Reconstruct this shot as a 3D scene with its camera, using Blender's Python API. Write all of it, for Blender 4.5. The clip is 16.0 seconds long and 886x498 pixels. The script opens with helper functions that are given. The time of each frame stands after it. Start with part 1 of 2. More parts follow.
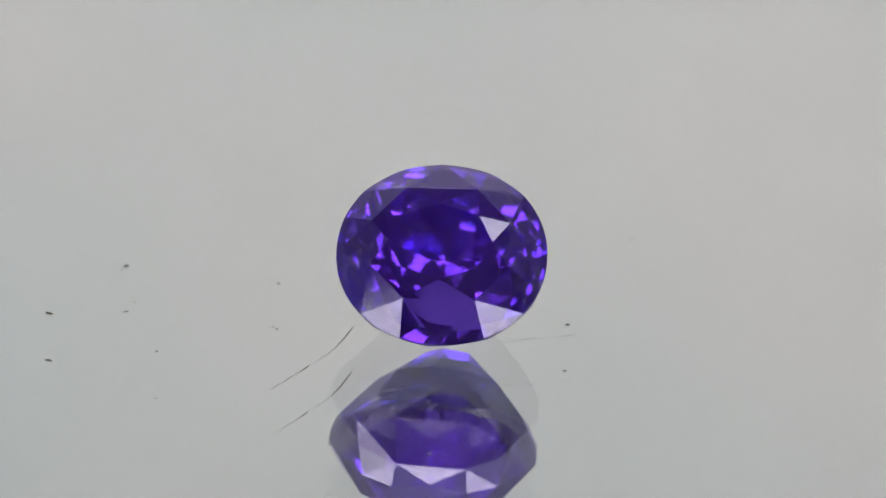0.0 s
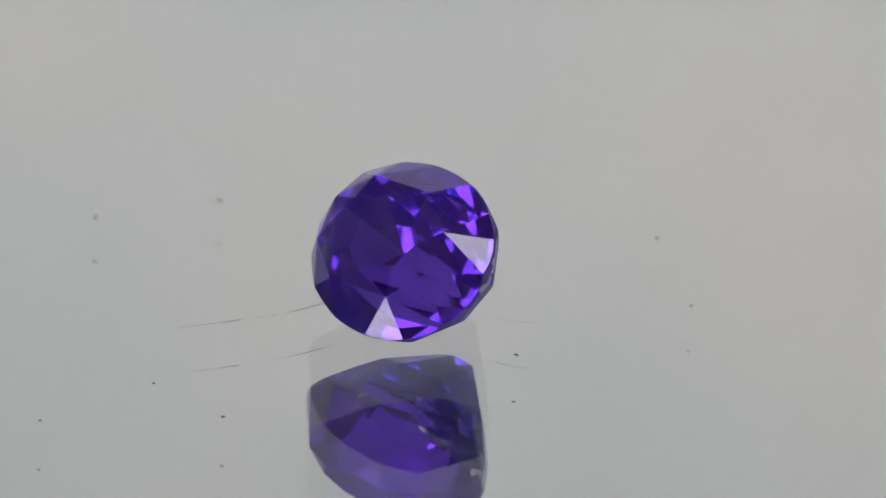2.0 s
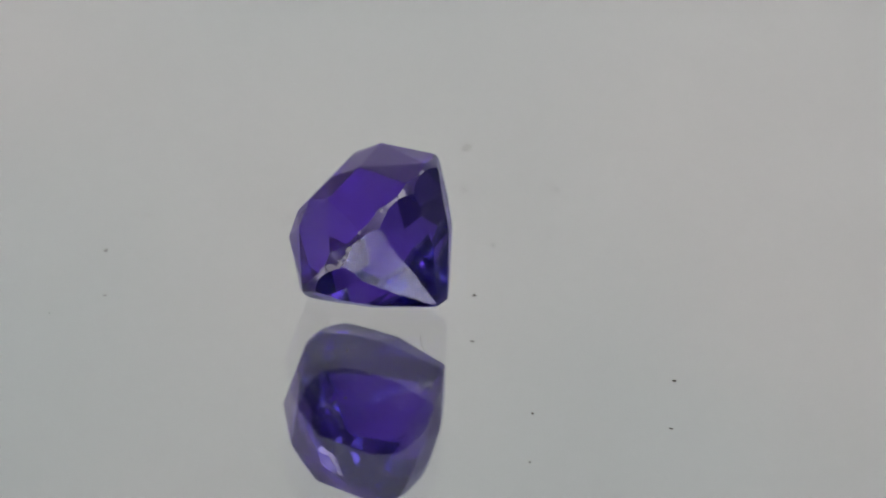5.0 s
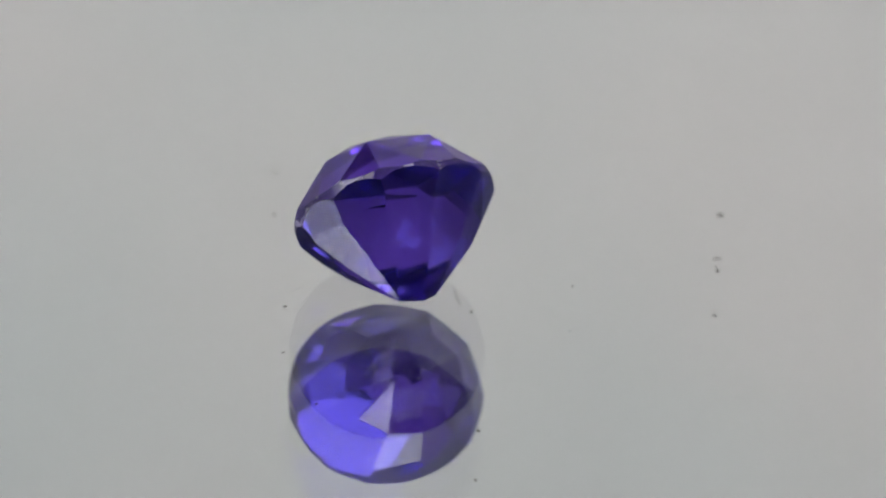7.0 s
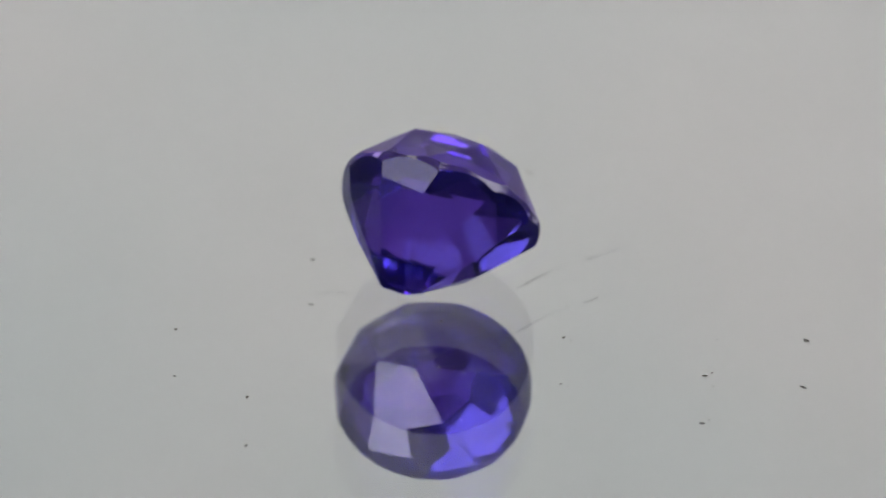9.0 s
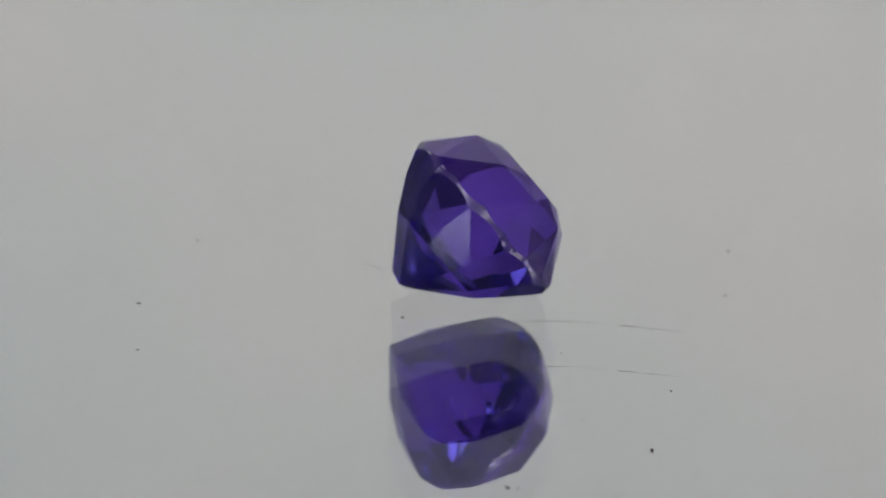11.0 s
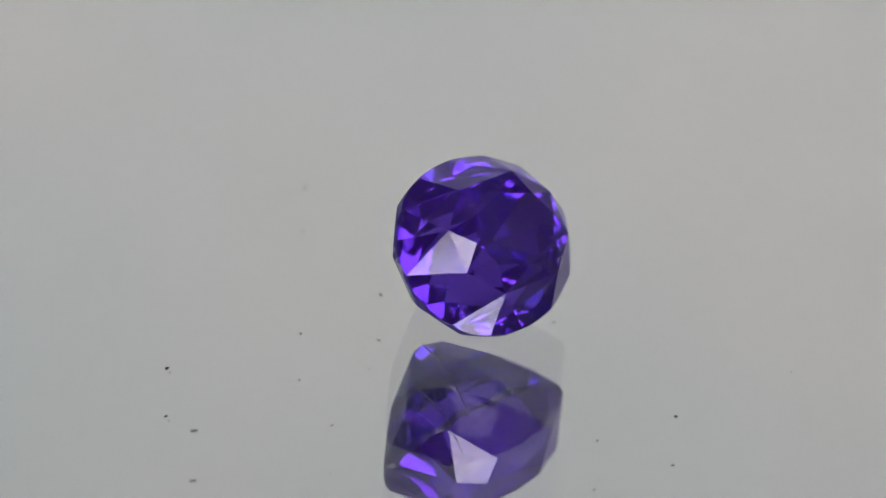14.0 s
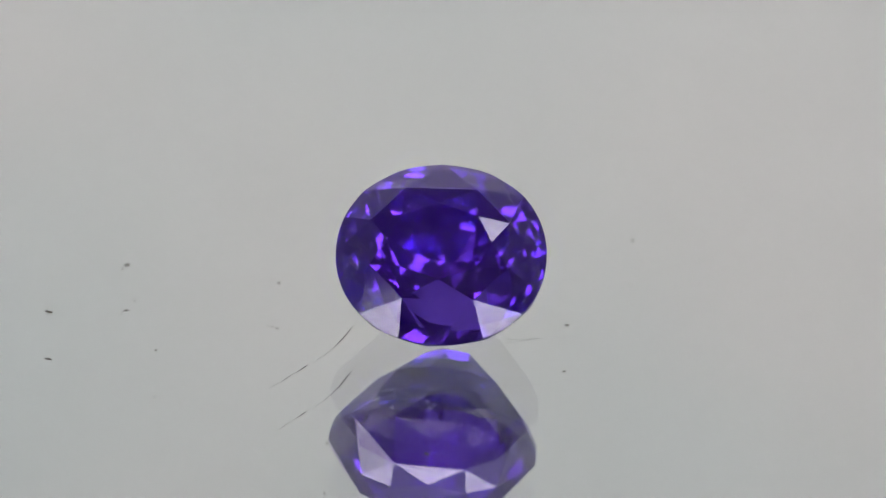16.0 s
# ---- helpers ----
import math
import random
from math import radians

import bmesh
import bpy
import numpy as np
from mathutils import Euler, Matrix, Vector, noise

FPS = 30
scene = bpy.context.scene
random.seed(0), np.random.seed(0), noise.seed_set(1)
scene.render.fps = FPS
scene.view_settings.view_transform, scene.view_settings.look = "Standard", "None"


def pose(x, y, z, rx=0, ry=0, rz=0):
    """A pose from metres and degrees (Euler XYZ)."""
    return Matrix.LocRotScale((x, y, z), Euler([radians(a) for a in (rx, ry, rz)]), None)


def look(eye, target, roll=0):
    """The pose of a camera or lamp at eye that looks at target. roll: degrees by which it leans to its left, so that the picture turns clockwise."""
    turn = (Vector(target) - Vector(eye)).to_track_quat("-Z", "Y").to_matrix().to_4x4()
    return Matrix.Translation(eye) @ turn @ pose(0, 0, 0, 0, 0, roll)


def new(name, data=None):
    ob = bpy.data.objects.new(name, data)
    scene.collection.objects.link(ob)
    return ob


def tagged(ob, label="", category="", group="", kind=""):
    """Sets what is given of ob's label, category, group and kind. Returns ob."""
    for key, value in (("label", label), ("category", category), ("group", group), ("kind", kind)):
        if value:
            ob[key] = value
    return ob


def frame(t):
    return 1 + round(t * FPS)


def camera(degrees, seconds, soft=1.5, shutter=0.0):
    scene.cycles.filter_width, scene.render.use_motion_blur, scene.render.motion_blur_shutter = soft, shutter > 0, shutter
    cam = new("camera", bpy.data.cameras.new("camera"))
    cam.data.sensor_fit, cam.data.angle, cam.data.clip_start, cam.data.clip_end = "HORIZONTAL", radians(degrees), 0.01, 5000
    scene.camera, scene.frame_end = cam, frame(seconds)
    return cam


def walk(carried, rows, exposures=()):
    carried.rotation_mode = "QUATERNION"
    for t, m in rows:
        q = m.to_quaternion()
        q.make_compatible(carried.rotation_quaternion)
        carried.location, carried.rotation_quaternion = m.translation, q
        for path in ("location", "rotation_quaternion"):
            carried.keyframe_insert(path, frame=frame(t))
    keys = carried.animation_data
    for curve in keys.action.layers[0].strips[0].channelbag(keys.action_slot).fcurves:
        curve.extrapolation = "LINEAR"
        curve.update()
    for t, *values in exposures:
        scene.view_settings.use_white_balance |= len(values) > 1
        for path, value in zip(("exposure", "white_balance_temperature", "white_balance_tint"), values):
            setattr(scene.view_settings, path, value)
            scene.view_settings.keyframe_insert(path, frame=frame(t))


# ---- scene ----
# The camera stands still before the turning mirror.
cam = camera(8.45, 16.0, 1.1)
EYE = (0.00043, -0.18909, 0.09010)
AIM = (0.00043, 0.00436, 0.0)
walk(cam, [(0, look(EYE, AIM, 2.65)), (16, look(EYE, AIM, 2.65))],
     [(0, 0.0), (0.6, 0.0), (1.0, -0.06), (1.4, -0.15), (3.1, -0.15), (3.5, -0.26), (6.5, -0.26), (6.9, -0.15), (9.2, -0.15), (11.3, -0.24),
      (12.6, -0.24), (13.0, -0.33), (13.5, -0.23), (14.1, -0.22), (14.5, -0.15), (15.3, -0.15), (15.9, -0.06), (16.0, -0.06)])
cam.data.dof.use_dof = True
cam.data.dof.focus_distance = 0.2045
cam.data.dof.aperture_fstop = 62

# ---- light ----
world = bpy.data.worlds.new("world")
scene.world = world
world.use_nodes = True
world.node_tree.nodes["Background"].inputs[0].default_value = (0.6, 0.65, 0.7, 1)
world.node_tree.nodes["Background"].inputs[1].default_value = 0.5
SIDE_LED = 3.5
FRONT_LED = 5.0
FILL_LED = 2.2
WASH_LED = 38.4


scene.cycles.max_bounces = 32
scene.cycles.glossy_bounces = 24
scene.cycles.transmission_bounces = 24
scene.cycles.transparent_max_bounces = 32


# ---- materials ----
def material(name):
    m = bpy.data.materials.new(name)
    m.use_nodes = True
    n = m.node_tree.nodes
    return m, n, m.node_tree.links, n["Principled BSDF"]


def noise_mix(n, l, scale, detail, a, b, lo=0.35, hi=0.65, coords="Object"):
    tc = n.new("ShaderNodeTexCoord")
    nz = n.new("ShaderNodeTexNoise")
    nz.inputs["Scale"].default_value = scale
    nz.inputs["Detail"].default_value = detail
    l.new(tc.outputs[coords], nz.inputs["Vector"])
    rm = n.new("ShaderNodeValToRGB")
    rm.color_ramp.elements[0].position, rm.color_ramp.elements[1].position = lo, hi
    rm.color_ramp.elements[0].color, rm.color_ramp.elements[1].color = (*a, 1), (*b, 1)
    l.new(nz.outputs["Fac"], rm.inputs[0])
    return rm.outputs[0], nz.outputs["Fac"]


def gem_material(name, dark, light, deep, rough, floor, rise, haze_tint, haze, sheen, gleam):
    """Tinted crystal that deepens with each bounce inside, with a cloudy diffuse tint that also lifts its darks, under
    a white polish.
    """
    m, n, l, b = material(name)
    b.inputs["Base Color"].default_value = (*deep, 1)
    b.inputs["Transmission Weight"].default_value = 1
    b.inputs["Roughness"].default_value = rough
    b.inputs["IOR"].default_value = 1.77
    b.inputs["Specular Tint"].default_value = (*gleam, 1)
    tint, _ = noise_mix(n, l, 260, 2, dark, light)
    body = n.new("ShaderNodeBsdfGlass")
    body.inputs["IOR"].default_value = 1.77
    body.inputs["Roughness"].default_value = rough
    l.new(tint, body.inputs["Color"])
    crystal = n.new("ShaderNodeMixShader")
    crystal.inputs[0].default_value = 0.5
    l.new(b.outputs[0], crystal.inputs[1])
    l.new(body.outputs[0], crystal.inputs[2])
    # Diffuse haze: slight cloudiness, its colour also brightening the gem's dark parts.
    cloud = n.new("ShaderNodeBsdfDiffuse")
    cloud.inputs["Color"].default_value = (*haze_tint, 1)
    inner = n.new("ShaderNodeMixShader")
    inner.inputs[0].default_value = haze
    l.new(crystal.outputs[0], inner.inputs[1])
    l.new(cloud.outputs[0], inner.inputs[2])
    polish = n.new("ShaderNodeBsdfGlossy")
    polish.inputs["Roughness"].default_value = 0.0
    polish.inputs["Color"].default_value = (*sheen, 1)
    facing = n.new("ShaderNodeLayerWeight")
    power = n.new("ShaderNodeMath")
    power.operation = "POWER"
    l.new(facing.outputs["Facing"], power.inputs[0])
    power.inputs[1].default_value = 5
    gloss = n.new("ShaderNodeMath")
    gloss.operation = "MULTIPLY_ADD"
    l.new(power.outputs[0], gloss.inputs[0])
    gloss.inputs[1].default_value, gloss.inputs[2].default_value = rise, floor
    mix = n.new("ShaderNodeMixShader")
    l.new(gloss.outputs[0], mix.inputs[0])
    l.new(inner.outputs[0], mix.inputs[1])
    l.new(polish.outputs[0], mix.inputs[2])
    l.new(mix.outputs[0], n["Material Output"].inputs["Surface"])
    return m


def girdle_material():
    m, n, l, b = material("frosted_girdle")
    col, f = noise_mix(n, l, 1700, 3, (0.10, 0.06, 0.36), (0.80, 0.76, 0.86), 0.58, 0.66)
    l.new(col, b.inputs["Base Color"])
    b.inputs["Transmission Weight"].default_value = 0.6
    b.inputs["Roughness"].default_value = 0.22
    b.inputs["IOR"].default_value = 1.77
    return m


def plain(name, a, b_, scale, rough, bump=0.0, metal=0.0, detail=4):
    m, n, l, b = material(name)
    col, f = noise_mix(n, l, scale, detail, a, b_)
    l.new(col, b.inputs["Base Color"])
    b.inputs["Roughness"].default_value = rough
    b.inputs["Metallic"].default_value = metal
    if bump:
        bp = n.new("ShaderNodeBump")
        bp.inputs["Strength"].default_value = bump
        bp.inputs["Distance"].default_value = 0.0005
        l.new(f, bp.inputs["Height"])
        l.new(bp.outputs[0], b.inputs["Normal"])
    return m


def glass_material():
    m, n, l, b = material("clear_glass")
    b.inputs["Base Color"].default_value = (0.985, 0.99, 0.988, 1)
    b.inputs["Transmission Weight"].default_value = 1
    b.inputs["Roughness"].default_value = 0
    b.inputs["IOR"].default_value = 1.52
    return m


def silver_material():
    m, n, l, b = material("silvering")
    b.inputs["Base Color"].default_value = (0.93, 0.94, 0.93, 1)
    b.inputs["Metallic"].default_value = 1
    b.inputs["Roughness"].default_value = 0
    return m


def led_material(name, strength, tint):
    m, n, l, b = material(name)
    b.inputs["Base Color"].default_value = (0.8, 0.8, 0.8, 1)
    b.inputs["Roughness"].default_value = 0.6
    b.inputs["Emission Color"].default_value = (*tint, 1)
    b.inputs["Emission Strength"].default_value = strength
    return m


GEM = gem_material("violet_sapphire", (0.48, 0.25, 0.94), (0.53, 0.29, 0.97), (0.22, 0.045, 0.88), 0.07, 0.048, 0.35, (0.18, 0.01, 1.0), 0.07, (0.92, 1.0, 0.86), (1, 1, 1))
# Pavilion: bluer tint and dimmed gleam put the mirror view's darkness into its colour.
GEM_BLUE = gem_material("darkened_blue_sapphire", (0.22, 0.22, 0.60), (0.26, 0.25, 0.65), (0.10, 0.085, 0.42), 0.035, 0.030, 0.0, (0.03, 0.03, 0.35), 0.04, (1.0, 0.97, 0.9), (0.4, 0.45, 0.6))
GIRDLE = girdle_material()
GLASS, SILVER = glass_material(), silver_material()
FABRIC = plain("white_tent_fabric", (0.72, 0.75, 0.745), (0.795, 0.775, 0.765), 13, 0.95, 0.0, 0.0, 1.5)
# Dark and grey tones for unseen panels that keep light off the gem.
DARK_BLOCKER = plain("dark_light_blocker", (0.09, 0.09, 0.10), (0.13, 0.13, 0.14), 13, 0.95, 0.0, 0.0, 1.5)
GREY_BLOCKER = plain("grey_light_blocker", (0.30, 0.30, 0.31), (0.36, 0.36, 0.37), 13, 0.95, 0.0, 0.0, 1.5)
TABLETOP = plain("white_laminate", (0.70, 0.70, 0.69), (0.78, 0.78, 0.77), 30, 0.5)
ROOM = plain("grey_room_paint", (0.24, 0.24, 0.25), (0.28, 0.28, 0.29), 3, 0.9)
BLACK = plain("black_plastic", (0.015, 0.015, 0.016), (0.03, 0.03, 0.03), 200, 0.4)
WHITE_PLASTIC = plain("white_plastic", (0.72, 0.72, 0.72), (0.8, 0.8, 0.8), 80, 0.4)
DUST_PALE = plain("pale_dust", (0.10, 0.09, 0.08), (0.28, 0.25, 0.21), 9000, 0.9)
DUST = plain("grey_dust", (0.04, 0.04, 0.036), (0.17, 0.15, 0.12), 9000, 0.9)
SCRATCH = plain("dull_scratch", (0.07, 0.07, 0.08), (0.26, 0.26, 0.26), 4000, 0.8)
INCLUSION = plain("dark_inclusion", (0.01, 0.004, 0.03), (0.03, 0.01, 0.06), 5000, 0.5)
LED_SIDE = led_material("led_diffuser_side", SIDE_LED, (1.0, 0.97, 0.97))
LED_FRONT = led_material("led_diffuser_front", FRONT_LED, (1.0, 0.94, 0.90))
LED_FILL = led_material("led_diffuser_fill", FILL_LED, (1.0, 0.96, 0.95))
LED_WASH = led_material("led_diffuser_wash", WASH_LED, (0.995, 0.988, 1.0))


# ---- mesh helpers ----
def part(name, bm, mat, parent, label="", m=None):
    me = bpy.data.meshes.new(name)
    bm.normal_update()
    bm.to_mesh(me)
    bm.free()
    me.materials.append(mat)
    ob = new(name, me)
    if parent is not None:
        ob.parent = parent
    if m is not None:
        ob.matrix_basis = m
    if label:
        tagged(ob, label)
    return ob


def box(sx, sy, sz, centre=(0, 0, 0), bevel=0.0):
    bm = bmesh.new()
    bmesh.ops.create_cube(bm, size=1, matrix=Matrix.LocRotScale(centre, None, (sx, sy, sz)))
    if bevel:
        bmesh.ops.bevel(bm, geom=bm.edges[:], offset=bevel, segments=2, affect="EDGES", profile=0.5)
    return bm


def disc(radius, z0, z1, n=128, bottom=True, bevel=0.0):
    bm = bmesh.new()
    lo = [bm.verts.new((radius * math.cos(2 * math.pi * i / n), radius * math.sin(2 * math.pi * i / n), z0)) for i in range(n)]
    hi = [bm.verts.new((v.co.x, v.co.y, z1)) for v in lo]
    for i in range(n):
        bm.faces.new((lo[i], lo[(i + 1) % n], hi[(i + 1) % n], hi[i]))
    top = bm.faces.new(hi)
    if bottom:
        bm.faces.new(lo[::-1])
    if bevel:
        bmesh.ops.bevel(bm, geom=top.edges[:], offset=bevel, segments=3, affect="EDGES", profile=0.5)
    return bm


# ---- the room and the light tent ----
def structure():
    tagged(part("floor", box(2.6, 2.6, 0.05), ROOM, None, "plain grey studio floor", Matrix.Translation((0, 0, -0.775))), kind="structure")


TABLE_Z = -0.028


def table():
    top = new("table")
    top.location = (0, 0.1, TABLE_Z)
    tagged(top, "white laminate table under the light tent", "table")
    part("tabletop", box(1.2, 1.1, 0.03, (0, 0, -0.015), 0.004), TABLETOP, top)
    for x in (-0.55, 0.55):
        for y in (-0.5, 0.5):
            part("leg", box(0.04, 0.04, 0.692, (x, y, -0.376), 0.003), BLACK, top)


def light_tent():
    tent = new("light_tent")
    tent.location = (0, 0.12, TABLE_Z)
    tagged(tent, "light tent with white fabric back and added darker panels out of view", "light tent")
    w, d, h, t = 0.9, 0.8, 0.47, 0.004
    part("back_panel", box(w, t, h, (0, d / 2, h / 2)), FABRIC, tent)
    # Sides, roof and front are added out of view to darken the gem.
    part("side_blocker", box(t, d, h, (-w / 2, 0, h / 2)), GREY_BLOCKER, tent, "added grey side panel, out of view, dimming the gem's reflections")
    part("side_blocker", box(t, d, h, (w / 2, 0, h / 2)), GREY_BLOCKER, tent, "added grey side panel, out of view, dimming the gem's reflections")
    part("roof_blocker", box(w, d, t, (0, 0, h)), DARK_BLOCKER, tent, "added dark roof panel, out of view, darkening the gem")
    part("front_blocker", box(w, t, h, (0, -d / 2, h / 2)), DARK_BLOCKER, tent, "added dark front panel, out of view, standing in for a dark room")
    part("floor_sheet", box(w, d, t, (0, 0, t / 2 + 0.0005)), FABRIC, tent)


def led_panel(name, centre, aim, sx, sy, mat, label):
    ob = new(name)
    ob.matrix_basis = look(centre, aim)
    tagged(ob, label, "lamp", "studio lights")
    part("housing", box(sx + 0.012, sy + 0.012, 0.012, (0, 0, 0.008), 0.002), BLACK, ob)
    part("diffuser", box(sx, sy, 0.003, (0, 0, 0.0), 0.001), mat, ob, "glowing white diffuser")
    return ob


def away(az, el, dist):
    a, e = radians(az), radians(el)
    return (dist * math.sin(a) * math.cos(e), dist * math.cos(a) * math.cos(e), 0.003 + dist * math.sin(e))


def lights():
    aim = (0.0004, -0.002, 0.003)
    led_panel("softbox", away(-120, 43, 0.33), aim, 0.116, 0.165, LED_SIDE, "tall rectangular LED softbox hanging inside the tent")
    led_panel("softbox", away(116, 43, 0.33), aim, 0.145, 0.19, LED_SIDE, "square LED softbox hanging inside the tent")
    led_panel("led_lamp", away(-177, 33, 0.26), aim, 0.066, 0.036, LED_FRONT, "narrow warm LED bar above the lens")
    led_panel("led_lamp", away(-160, 29, 0.26), aim, 0.045, 0.048, LED_FRONT, "small warm LED lamp above the lens")
    led_panel("led_lamp", away(160, 21.5, 0.26), aim, 0.06, 0.030, LED_FRONT, "wide low LED lamp beside the lens")
    led_panel("led_lamp", away(152.5, 46, 0.26), aim, 0.036, 0.045, LED_FRONT, "small square LED lamp high above the lens")
    led_panel("led_lamp", away(-120, 21.5, 0.33), aim, 0.11, 0.03, LED_FILL, "long dim LED bar under the softbox")
    led_panel("led_lamp", away(-143, 36, 0.26), aim, 0.036, 0.036, LED_SIDE, "small dim square LED lamp beside the lens")
    led_panel("led_lamp", away(-152, 15, 0.26), aim, 0.045, 0.020, LED_SIDE, "small dim LED lamp beside the lens")
    # Added light, hidden below the mirror's edge, that brightens the back wall.
    led_panel("added_backdrop_wash", (0, 0.125, TABLE_Z + 0.014), (0, 0.25, 0.60), 0.62, 0.024, LED_WASH, "added long low light bar, out of view, brightening the tent's back")


# ---- the turning mirror ----
GLASS_D = 0.00242


def mirror_turntable():
    plate = new("mirror_turntable")
    tagged(plate, "round silvered mirror disc turning on a white base", "turntable")
    part("glass", disc(0.10, -GLASS_D, 0, 160, False, 0.0006), GLASS, plate, "clear polished glass")
    part("silvering", disc(0.0998, -GLASS_D - 0.0003, -GLASS_D, 160), SILVER, plate, "bright silver backing")
    part("platter", disc(0.101, -0.008, -GLASS_D - 0.0004, 128), WHITE_PLASTIC, plate)
    return plate


def turntable_base():
    ob = part("turntable_base", disc(0.085, TABLE_Z + 0.0046, -0.0082, 96, True, 0.003), WHITE_PLASTIC, None)
    tagged(ob, "low white plastic turntable base under the mirror", "turntable base")


# ---- the gem ----
A, B, EXPO = 3.634, 3.181, 2.08
TABLE_H, TABLE_A, TABLE_B = 1.948, 1.788, 1.338
STAR_H, STAR_A, STAR_B = 1.529, 2.538, 2.216
C_ANGLES = [90, 42.8, 0, -42.8, -90, -137.2, 180, 137.2]
S_ANGLES = [61.2, 20.8, -20.8, -61.2, -118.8, -159.2, 159.2, 118.8]
G_ANGLES = [90, 41, 1, -39, -90, -138, 180, 138]
M_ANGLES = [66, 24, -22, -66, -111, -159, 158, 112]
G_RISE = [0, 0.07, 0.20, 0.07, 0, 0.07, 0, 0.07]
KEEL_MID, KEEL_HALF = Vector((0.30, 0.06, -3.88)), 0.6
GIRDLE_LOW = -0.16
P_ANGLES = [-327, -295, -262, -227, -194, -161, -128, -96, -64, -31, 1, 33]


def oval(a, b, degrees, h, e=2.0):
    co, si = math.cos(radians(degrees)), math.sin(radians(degrees))
    return Vector((a * math.copysign(abs(co) ** (2 / e), co), b * math.copysign(abs(si) ** (2 / e), si), h))


def ring(a):
    return oval(0.90 * A, 0.885 * B, a, -1.08) + Vector((0.09, 0.02, 0))


def step(a):
    return oval(0.635 * A, 0.60 * B, a, -2.28) + Vector((0.10, 0.03, 0))


def gem_planes():
    c = [oval(TABLE_A, TABLE_B, a, TABLE_H) for a in C_ANGLES]
    s = [oval(STAR_A, STAR_B, a, STAR_H) for a in S_ANGLES]
    g = [oval(A, B, a, z, EXPO) for a, z in zip(G_ANGLES, G_RISE)]
    m = [oval(A, B, a, 0, EXPO) for a in M_ANGLES]
    out = [(Vector((0, 0, TABLE_H)), Vector((0, 0, 1)))]

    def add(p, q, r):
        n = (q - p).cross(r - p).normalized()
        out.append((p, n if n.dot(p - Vector((0, 0, -1))) > 0 else -n))

    for i in range(8):
        j = (i + 1) % 8
        add(c[i], c[j], s[i])
        add(c[i], s[i - 1], s[i])
        add(s[i - 1], s[i], g[i])
        add(s[i], g[i], m[i])
        add(s[i], m[i], g[j])
    for k in range(11):
        r0, r1 = P_ANGLES[k], P_ANGLES[k + 1]
        a0, a1, am = r0 - 3, r1 - 3, (r0 + r1) / 2
        add(oval(A, B, am, GIRDLE_LOW - 0.02, EXPO), ring(r0), ring(r1))
        add(step(a0), step(a1), ring(r0).lerp(ring(r1), 0.5))
        add(step(a0), step(a1), KEEL_MID + Vector((KEEL_HALF * max(-1, min(1, 1.6 * math.cos(radians(am)))), 0, 0)))
    return out


def gemstone():
    bm = bmesh.new()
    n = 72
    top = [bm.verts.new(oval(A, B, 360 * i / n, 3, EXPO)) for i in range(n)]
    bot = [bm.verts.new((v.co.x, v.co.y, -5)) for v in top]
    for i in range(n):
        bm.faces.new((bot[i], bot[(i + 1) % n], top[(i + 1) % n], top[i]))
    bm.faces.new(top)
    bm.faces.new(bot[::-1])
    for co, no in gem_planes():
        cut = bmesh.ops.bisect_plane(bm, geom=bm.verts[:] + bm.edges[:] + bm.faces[:], plane_co=co, plane_no=no, clear_outer=True, dist=1e-5)
        edges = [e for e in cut["geom_cut"] if isinstance(e, bmesh.types.BMEdge)]
        if edges:
            bmesh.ops.contextual_create(bm, geom=edges)
    bmesh.ops.remove_doubles(bm, verts=bm.verts[:], dist=2e-4)
    bmesh.ops.recalc_face_normals(bm, faces=bm.faces[:])
    bmesh.ops.scale(bm, vec=(0.001, 0.001, 0.001), verts=bm.verts[:])
    bm.normal_update()
    gem = new("gemstone")
    tagged(gem, "oval faceted violet sapphire lying tilted on the mirror", "gemstone")
    for name, mat, keep, label in (
        ("crown", GEM, lambda f: f.normal.z >= 0.06, "brilliant-cut crown with an octagonal table"),
        ("girdle", GIRDLE, lambda f: -0.06 < f.normal.z < 0.06, "thin frosted girdle"),
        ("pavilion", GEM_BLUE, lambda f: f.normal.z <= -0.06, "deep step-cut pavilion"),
    ):
        b2 = bm.copy()
        b2.normal_update()
        bmesh.ops.delete(b2, geom=[f for f in b2.faces if not keep(f)], context="FACES")
        part(name, b2, mat, gem, label)
    bm.free()
    rng = random.Random(3)
    for x, y, z, size in ((-0.06, -1.86, -2.2, 0.05), (0.18, -1.02, -3.2, 0.05), (0.95, -0.25, 1.5, 0.05), (1.12, -0.2, 1.48, 0.06),
                          (1.2, -0.32, 1.45, 0.04), (0.8, -0.3, 1.5, 0.04), (0.25, -2.1, 0.9, 0.06), (0.42, -2.16, 0.85, 0.05)):
        b2 = bmesh.new()
        bmesh.ops.create_icosphere(b2, subdivisions=1, radius=size * 0.0005)
        for v in b2.verts:
            v.co = Vector((v.co.x * rng.uniform(0.7, 1.8), v.co.y * rng.uniform(0.7, 1.2), v.co.z * 0.6))
        part("inclusion", b2, INCLUSION, gem, "tiny dark natural inclusion", pose(x * 0.001, y * 0.001, z * 0.001))
    return gem


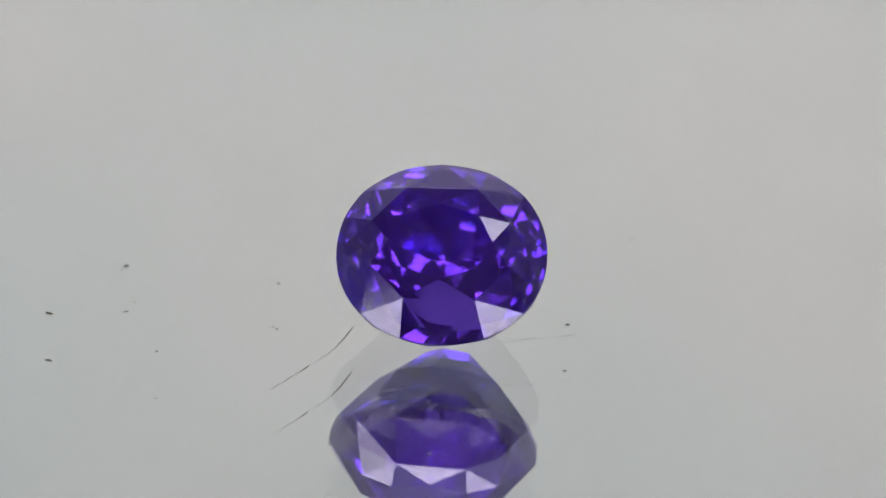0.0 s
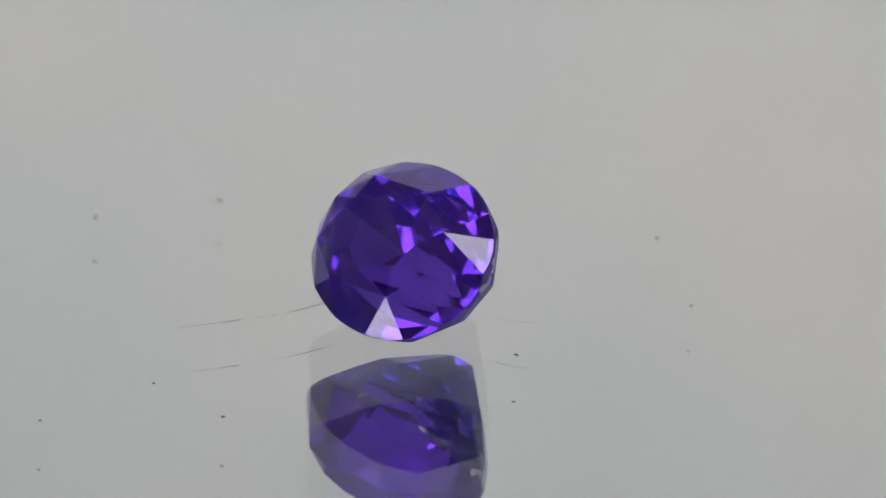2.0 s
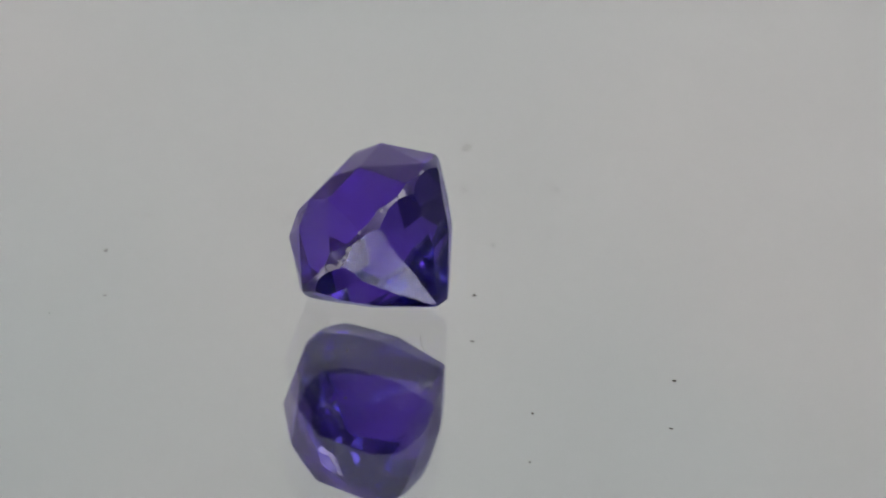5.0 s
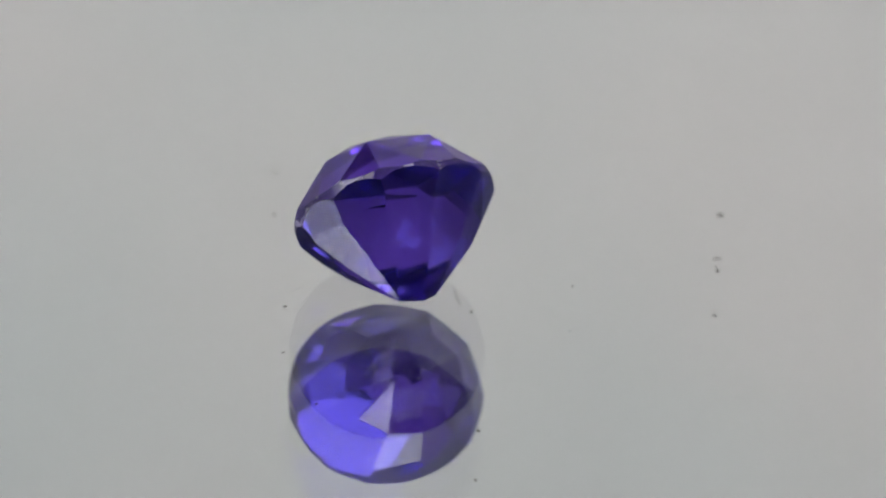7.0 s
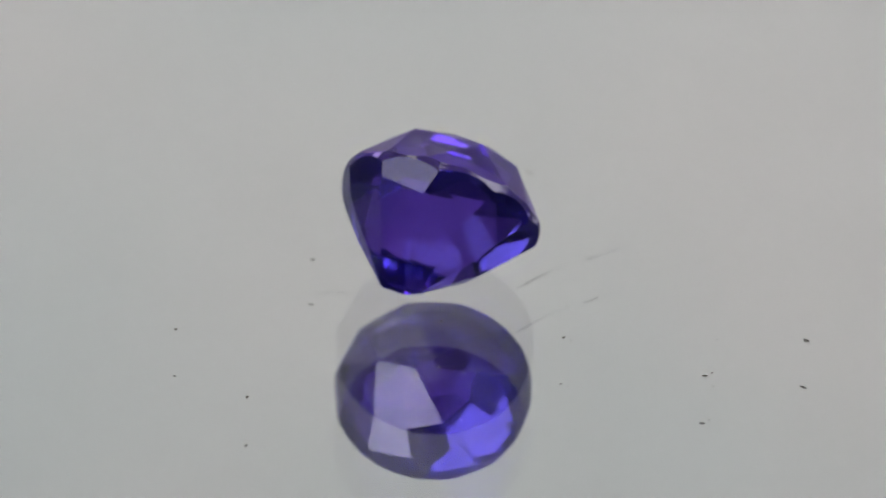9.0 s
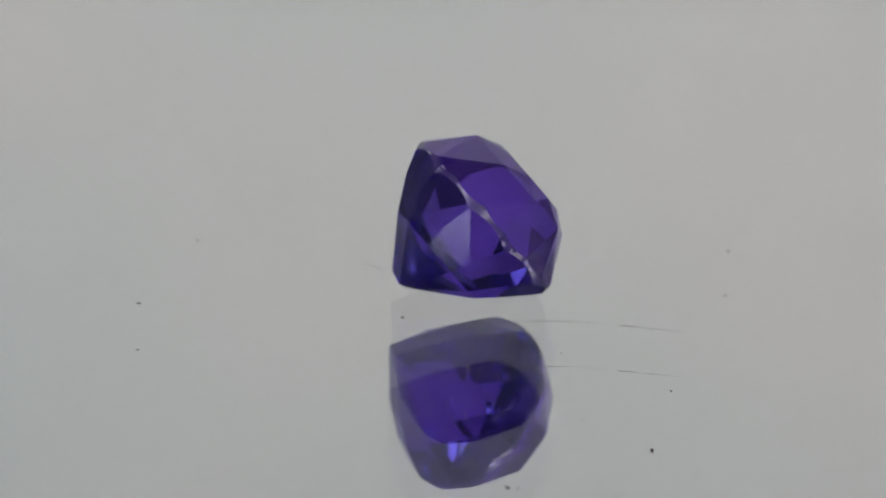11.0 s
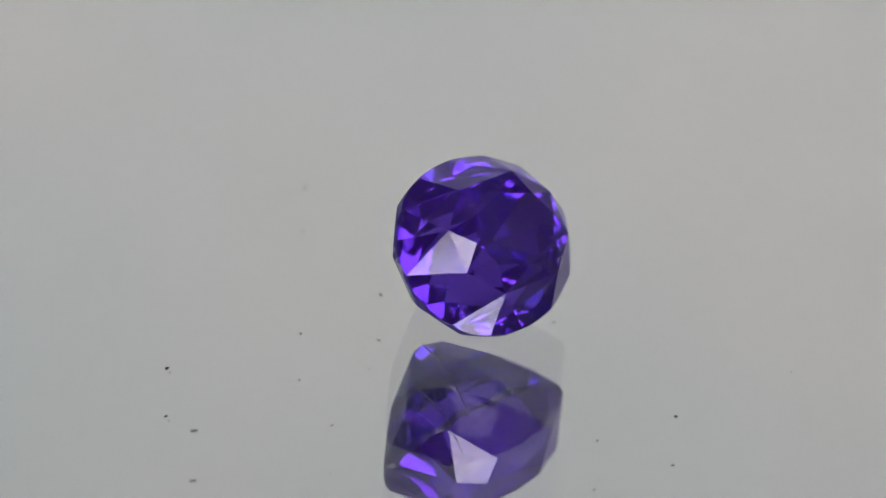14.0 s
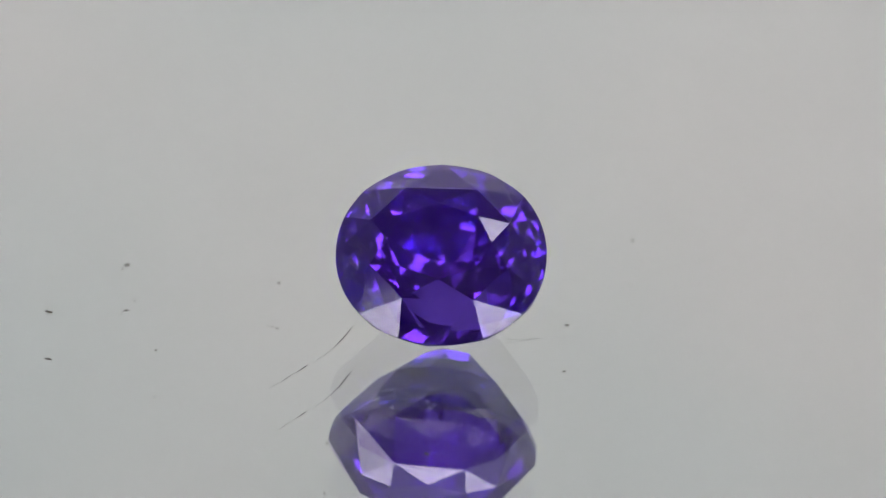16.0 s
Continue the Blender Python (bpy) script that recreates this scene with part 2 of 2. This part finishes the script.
# ---- dust and scratches on the mirror, places in millimetres from its axis ----
def dust_speck(x, y, length, width, turn, label):
    bm = bmesh.new()
    bmesh.ops.create_icosphere(bm, subdivisions=2, radius=0.5)
    for v in bm.verts:
        v.co *= 1 + 0.45 * noise.noise(v.co * 2.3 + Vector((x, y, 0)))
        v.co = Vector((v.co.x * length, v.co.y * width, (v.co.z + 0.42) * width * 0.5))
    bmesh.ops.scale(bm, vec=(0.001, 0.001, 0.001), verts=bm.verts[:])
    ob = part("dust_speck", bm, DUST if length > 0.125 else DUST_PALE, None)
    tagged(ob, label, "dust", "dust on the mirror")
    return ob, pose(x * 0.001, y * 0.001, 0.00001, 0, 0, turn)


def scratch(points, dashes, radius, parent, seed):
    """A broken hairline along a smooth path through the points."""
    rng = random.Random(seed)
    pts = [Vector((x, y, 0)) for x, y in points]

    def along(u):
        u = max(0.0, min(0.9999, u)) * (len(pts) - 1)
        i, f = int(u), u - int(u)
        p0, p1, p2, p3 = pts[max(i - 1, 0)], pts[i], pts[i + 1], pts[min(i + 2, len(pts) - 1)]
        return 0.5 * ((2 * p1) + (p2 - p0) * f + (2 * p0 - 5 * p1 + 4 * p2 - p3) * f * f + (3 * p1 - p0 - 3 * p2 + p3) * f ** 3)

    bm = bmesh.new()
    for u0, u1, thick in dashes:
        n = max(4, int((u1 - u0) * 40))
        rings = []
        for k in range(n + 1):
            u = u0 + (u1 - u0) * k / n
            c = along(u) + Vector((rng.uniform(-1, 1), rng.uniform(-1, 1), 0)) * 0.012
            d = (along(u + 0.01) - along(u - 0.01)).normalized()
            side = Vector((-d.y, d.x, 0))
            r = radius * thick * (0.25 + 0.75 * math.sin(math.pi * (k + 0.4) / (n + 0.8))) * rng.uniform(0.6, 1.2)
            rings.append([bm.verts.new(c + side * r * math.cos(a) + Vector((0, 0, 0.008 + 0.4 * r * math.sin(a)))) for a in (0, 1.26, 2.51, 3.77, 5.03)])
        for q, w in zip(rings, rings[1:]):
            for i in range(5):
                bm.faces.new((q[i], q[(i + 1) % 5], w[(i + 1) % 5], w[i]))
    bmesh.ops.recalc_face_normals(bm, faces=bm.faces[:])
    bmesh.ops.scale(bm, vec=(0.001, 0.001, 0.001), verts=bm.verts[:])
    return part("scratch", bm, SCRATCH, parent, "broken dark hairline scratch")


def dust():
    small, big = "tiny dark dust speck on the mirror glass", "dark elongated lint crumb on the mirror glass"
    rows = [
        (-13.06, -2.47, 0.30, 0.13, -25, big), (4.86, -1.44, 0.17, 0.10, 10, big), (-9.18, -5.02, 0.13, 0.06, 5, small),
        (-10.66, 1.65, 0.22, 0.11, 15, big), (-10.81, 1.32, 0.10, 0.07, 60, small), (-5.27, 0.82, 0.14, 0.09, 40, small), (-5.6, 0.95, 0.12, 0.05, 15, small),
        (2.99, 9.68, 0.17, 0.11, 80, small), (7.15, 5.83, 0.14, 0.10, 30, small), (0.31, -11.82, 0.15, 0.11, 0, small),
        (-3.03, 4.87, 0.07, 0.05, 0, small), (2.98, 6.05, 0.07, 0.05, 20, small), (8.38, 1.57, 0.08, 0.06, 50, small),
        (-0.98, 1.39, 0.16, 0.10, 70, small), (-10.19, -1.21, 0.09, 0.06, 0, small), (-3.03, -11.42, 0.13, 0.08, 10, small),
        (5.85, -11.93, 0.10, 0.07, 0, small), (-4.53, -1.74, 0.06, 0.04, 0, small), (-5.31, -2.69, 0.09, 0.06, 30, small),
        (9.05, -3.89, 0.08, 0.06, 0, small), (-4.09, -16.1, 0.14, 0.09, 0, small), (2.98, -4.31, 0.07, 0.05, 0, small),
    ]
    return [dust_speck(x, y, l, w, a, label) for x, y, l, w, a, label in rows]


def scratches(plate):
    scratch([(-5.15, -7.5), (-4.0, -5.66), (-3.16, -4.2), (-2.5, -2.2)],
            [(0.0, 0.10, 0.8), (0.12, 0.22, 1.0), (0.24, 0.36, 1.3), (0.46, 0.52, 0.7), (0.55, 0.63, 0.8), (0.66, 1.0, 1.1)], 0.020, plate, 1)
    scratch([(2.69, 0.53), (3.0, 0.63), (3.38, 0.76), (3.95, 1.1)], [(0, 0.5, 1), (0.55, 1, 0.9)], 0.013, plate, 2)
    scratch([(2.7, -2.75), (3.3, -2.7), (4.05, -2.55), (5.3, -2.1)], [(0, 0.3, 0.7), (0.35, 0.7, 0.9), (0.75, 1, 0.7)], 0.011, plate, 3)
    scratch([(-6.05, 10.5), (-6.4, 10.75), (-6.9, 11.2), (-7.25, 11.5)], [(0, 0.55, 0.8), (0.6, 1, 0.8)], 0.013, plate, 4)


# pose of the gem on the mirror before it turns
GEM_POSE = pose(0.000393, -0.002254, 0.002880) @ pose(0, 0, 0, 0, 0, -2.906) @ pose(0, 0, 0, 51.633) @ pose(0, 0, 0, 0, 0, 2.687)

structure()
table()
light_tent()
lights()
turntable_base()
PLATE = mirror_turntable()
GEMSTONE = gemstone()
scratches(PLATE)
SPECKS = dust()


# ---- what turns ----
# how far the turntable runs ahead of an even speed, in degrees
AHEAD = [(0.5, 0.0), (1.0, 0.1), (1.5, 0.8), (2.5, 0.9), (9.0, 0.9), (13.0, 1.2), (14.0, 1.3), (14.5, 0.9), (15.0, 0.5), (15.5, 0.2), (16.0, -0.1)]


def turn_at(t):
    if t <= 0.5:
        return 0.0
    return -(t - 0.5) * 360.6 / 15.5 - float(np.interp(t, [r[0] for r in AHEAD], [r[1] for r in AHEAD]))


def turning(thing, base):
    rows = [(0.0, base), (0.5, base)]
    for k in range(1, 63):
        t = 0.5 + k * 0.25
        rows.append((t, pose(0, 0, 0, 0, 0, turn_at(t)) @ base))
    walk(thing, [r for r in rows if r[0] <= 16.0])


def motions():
    turning(PLATE, Matrix())
    turning(GEMSTONE, GEM_POSE)
    for speck, base in SPECKS:
        turning(speck, base)


motions()
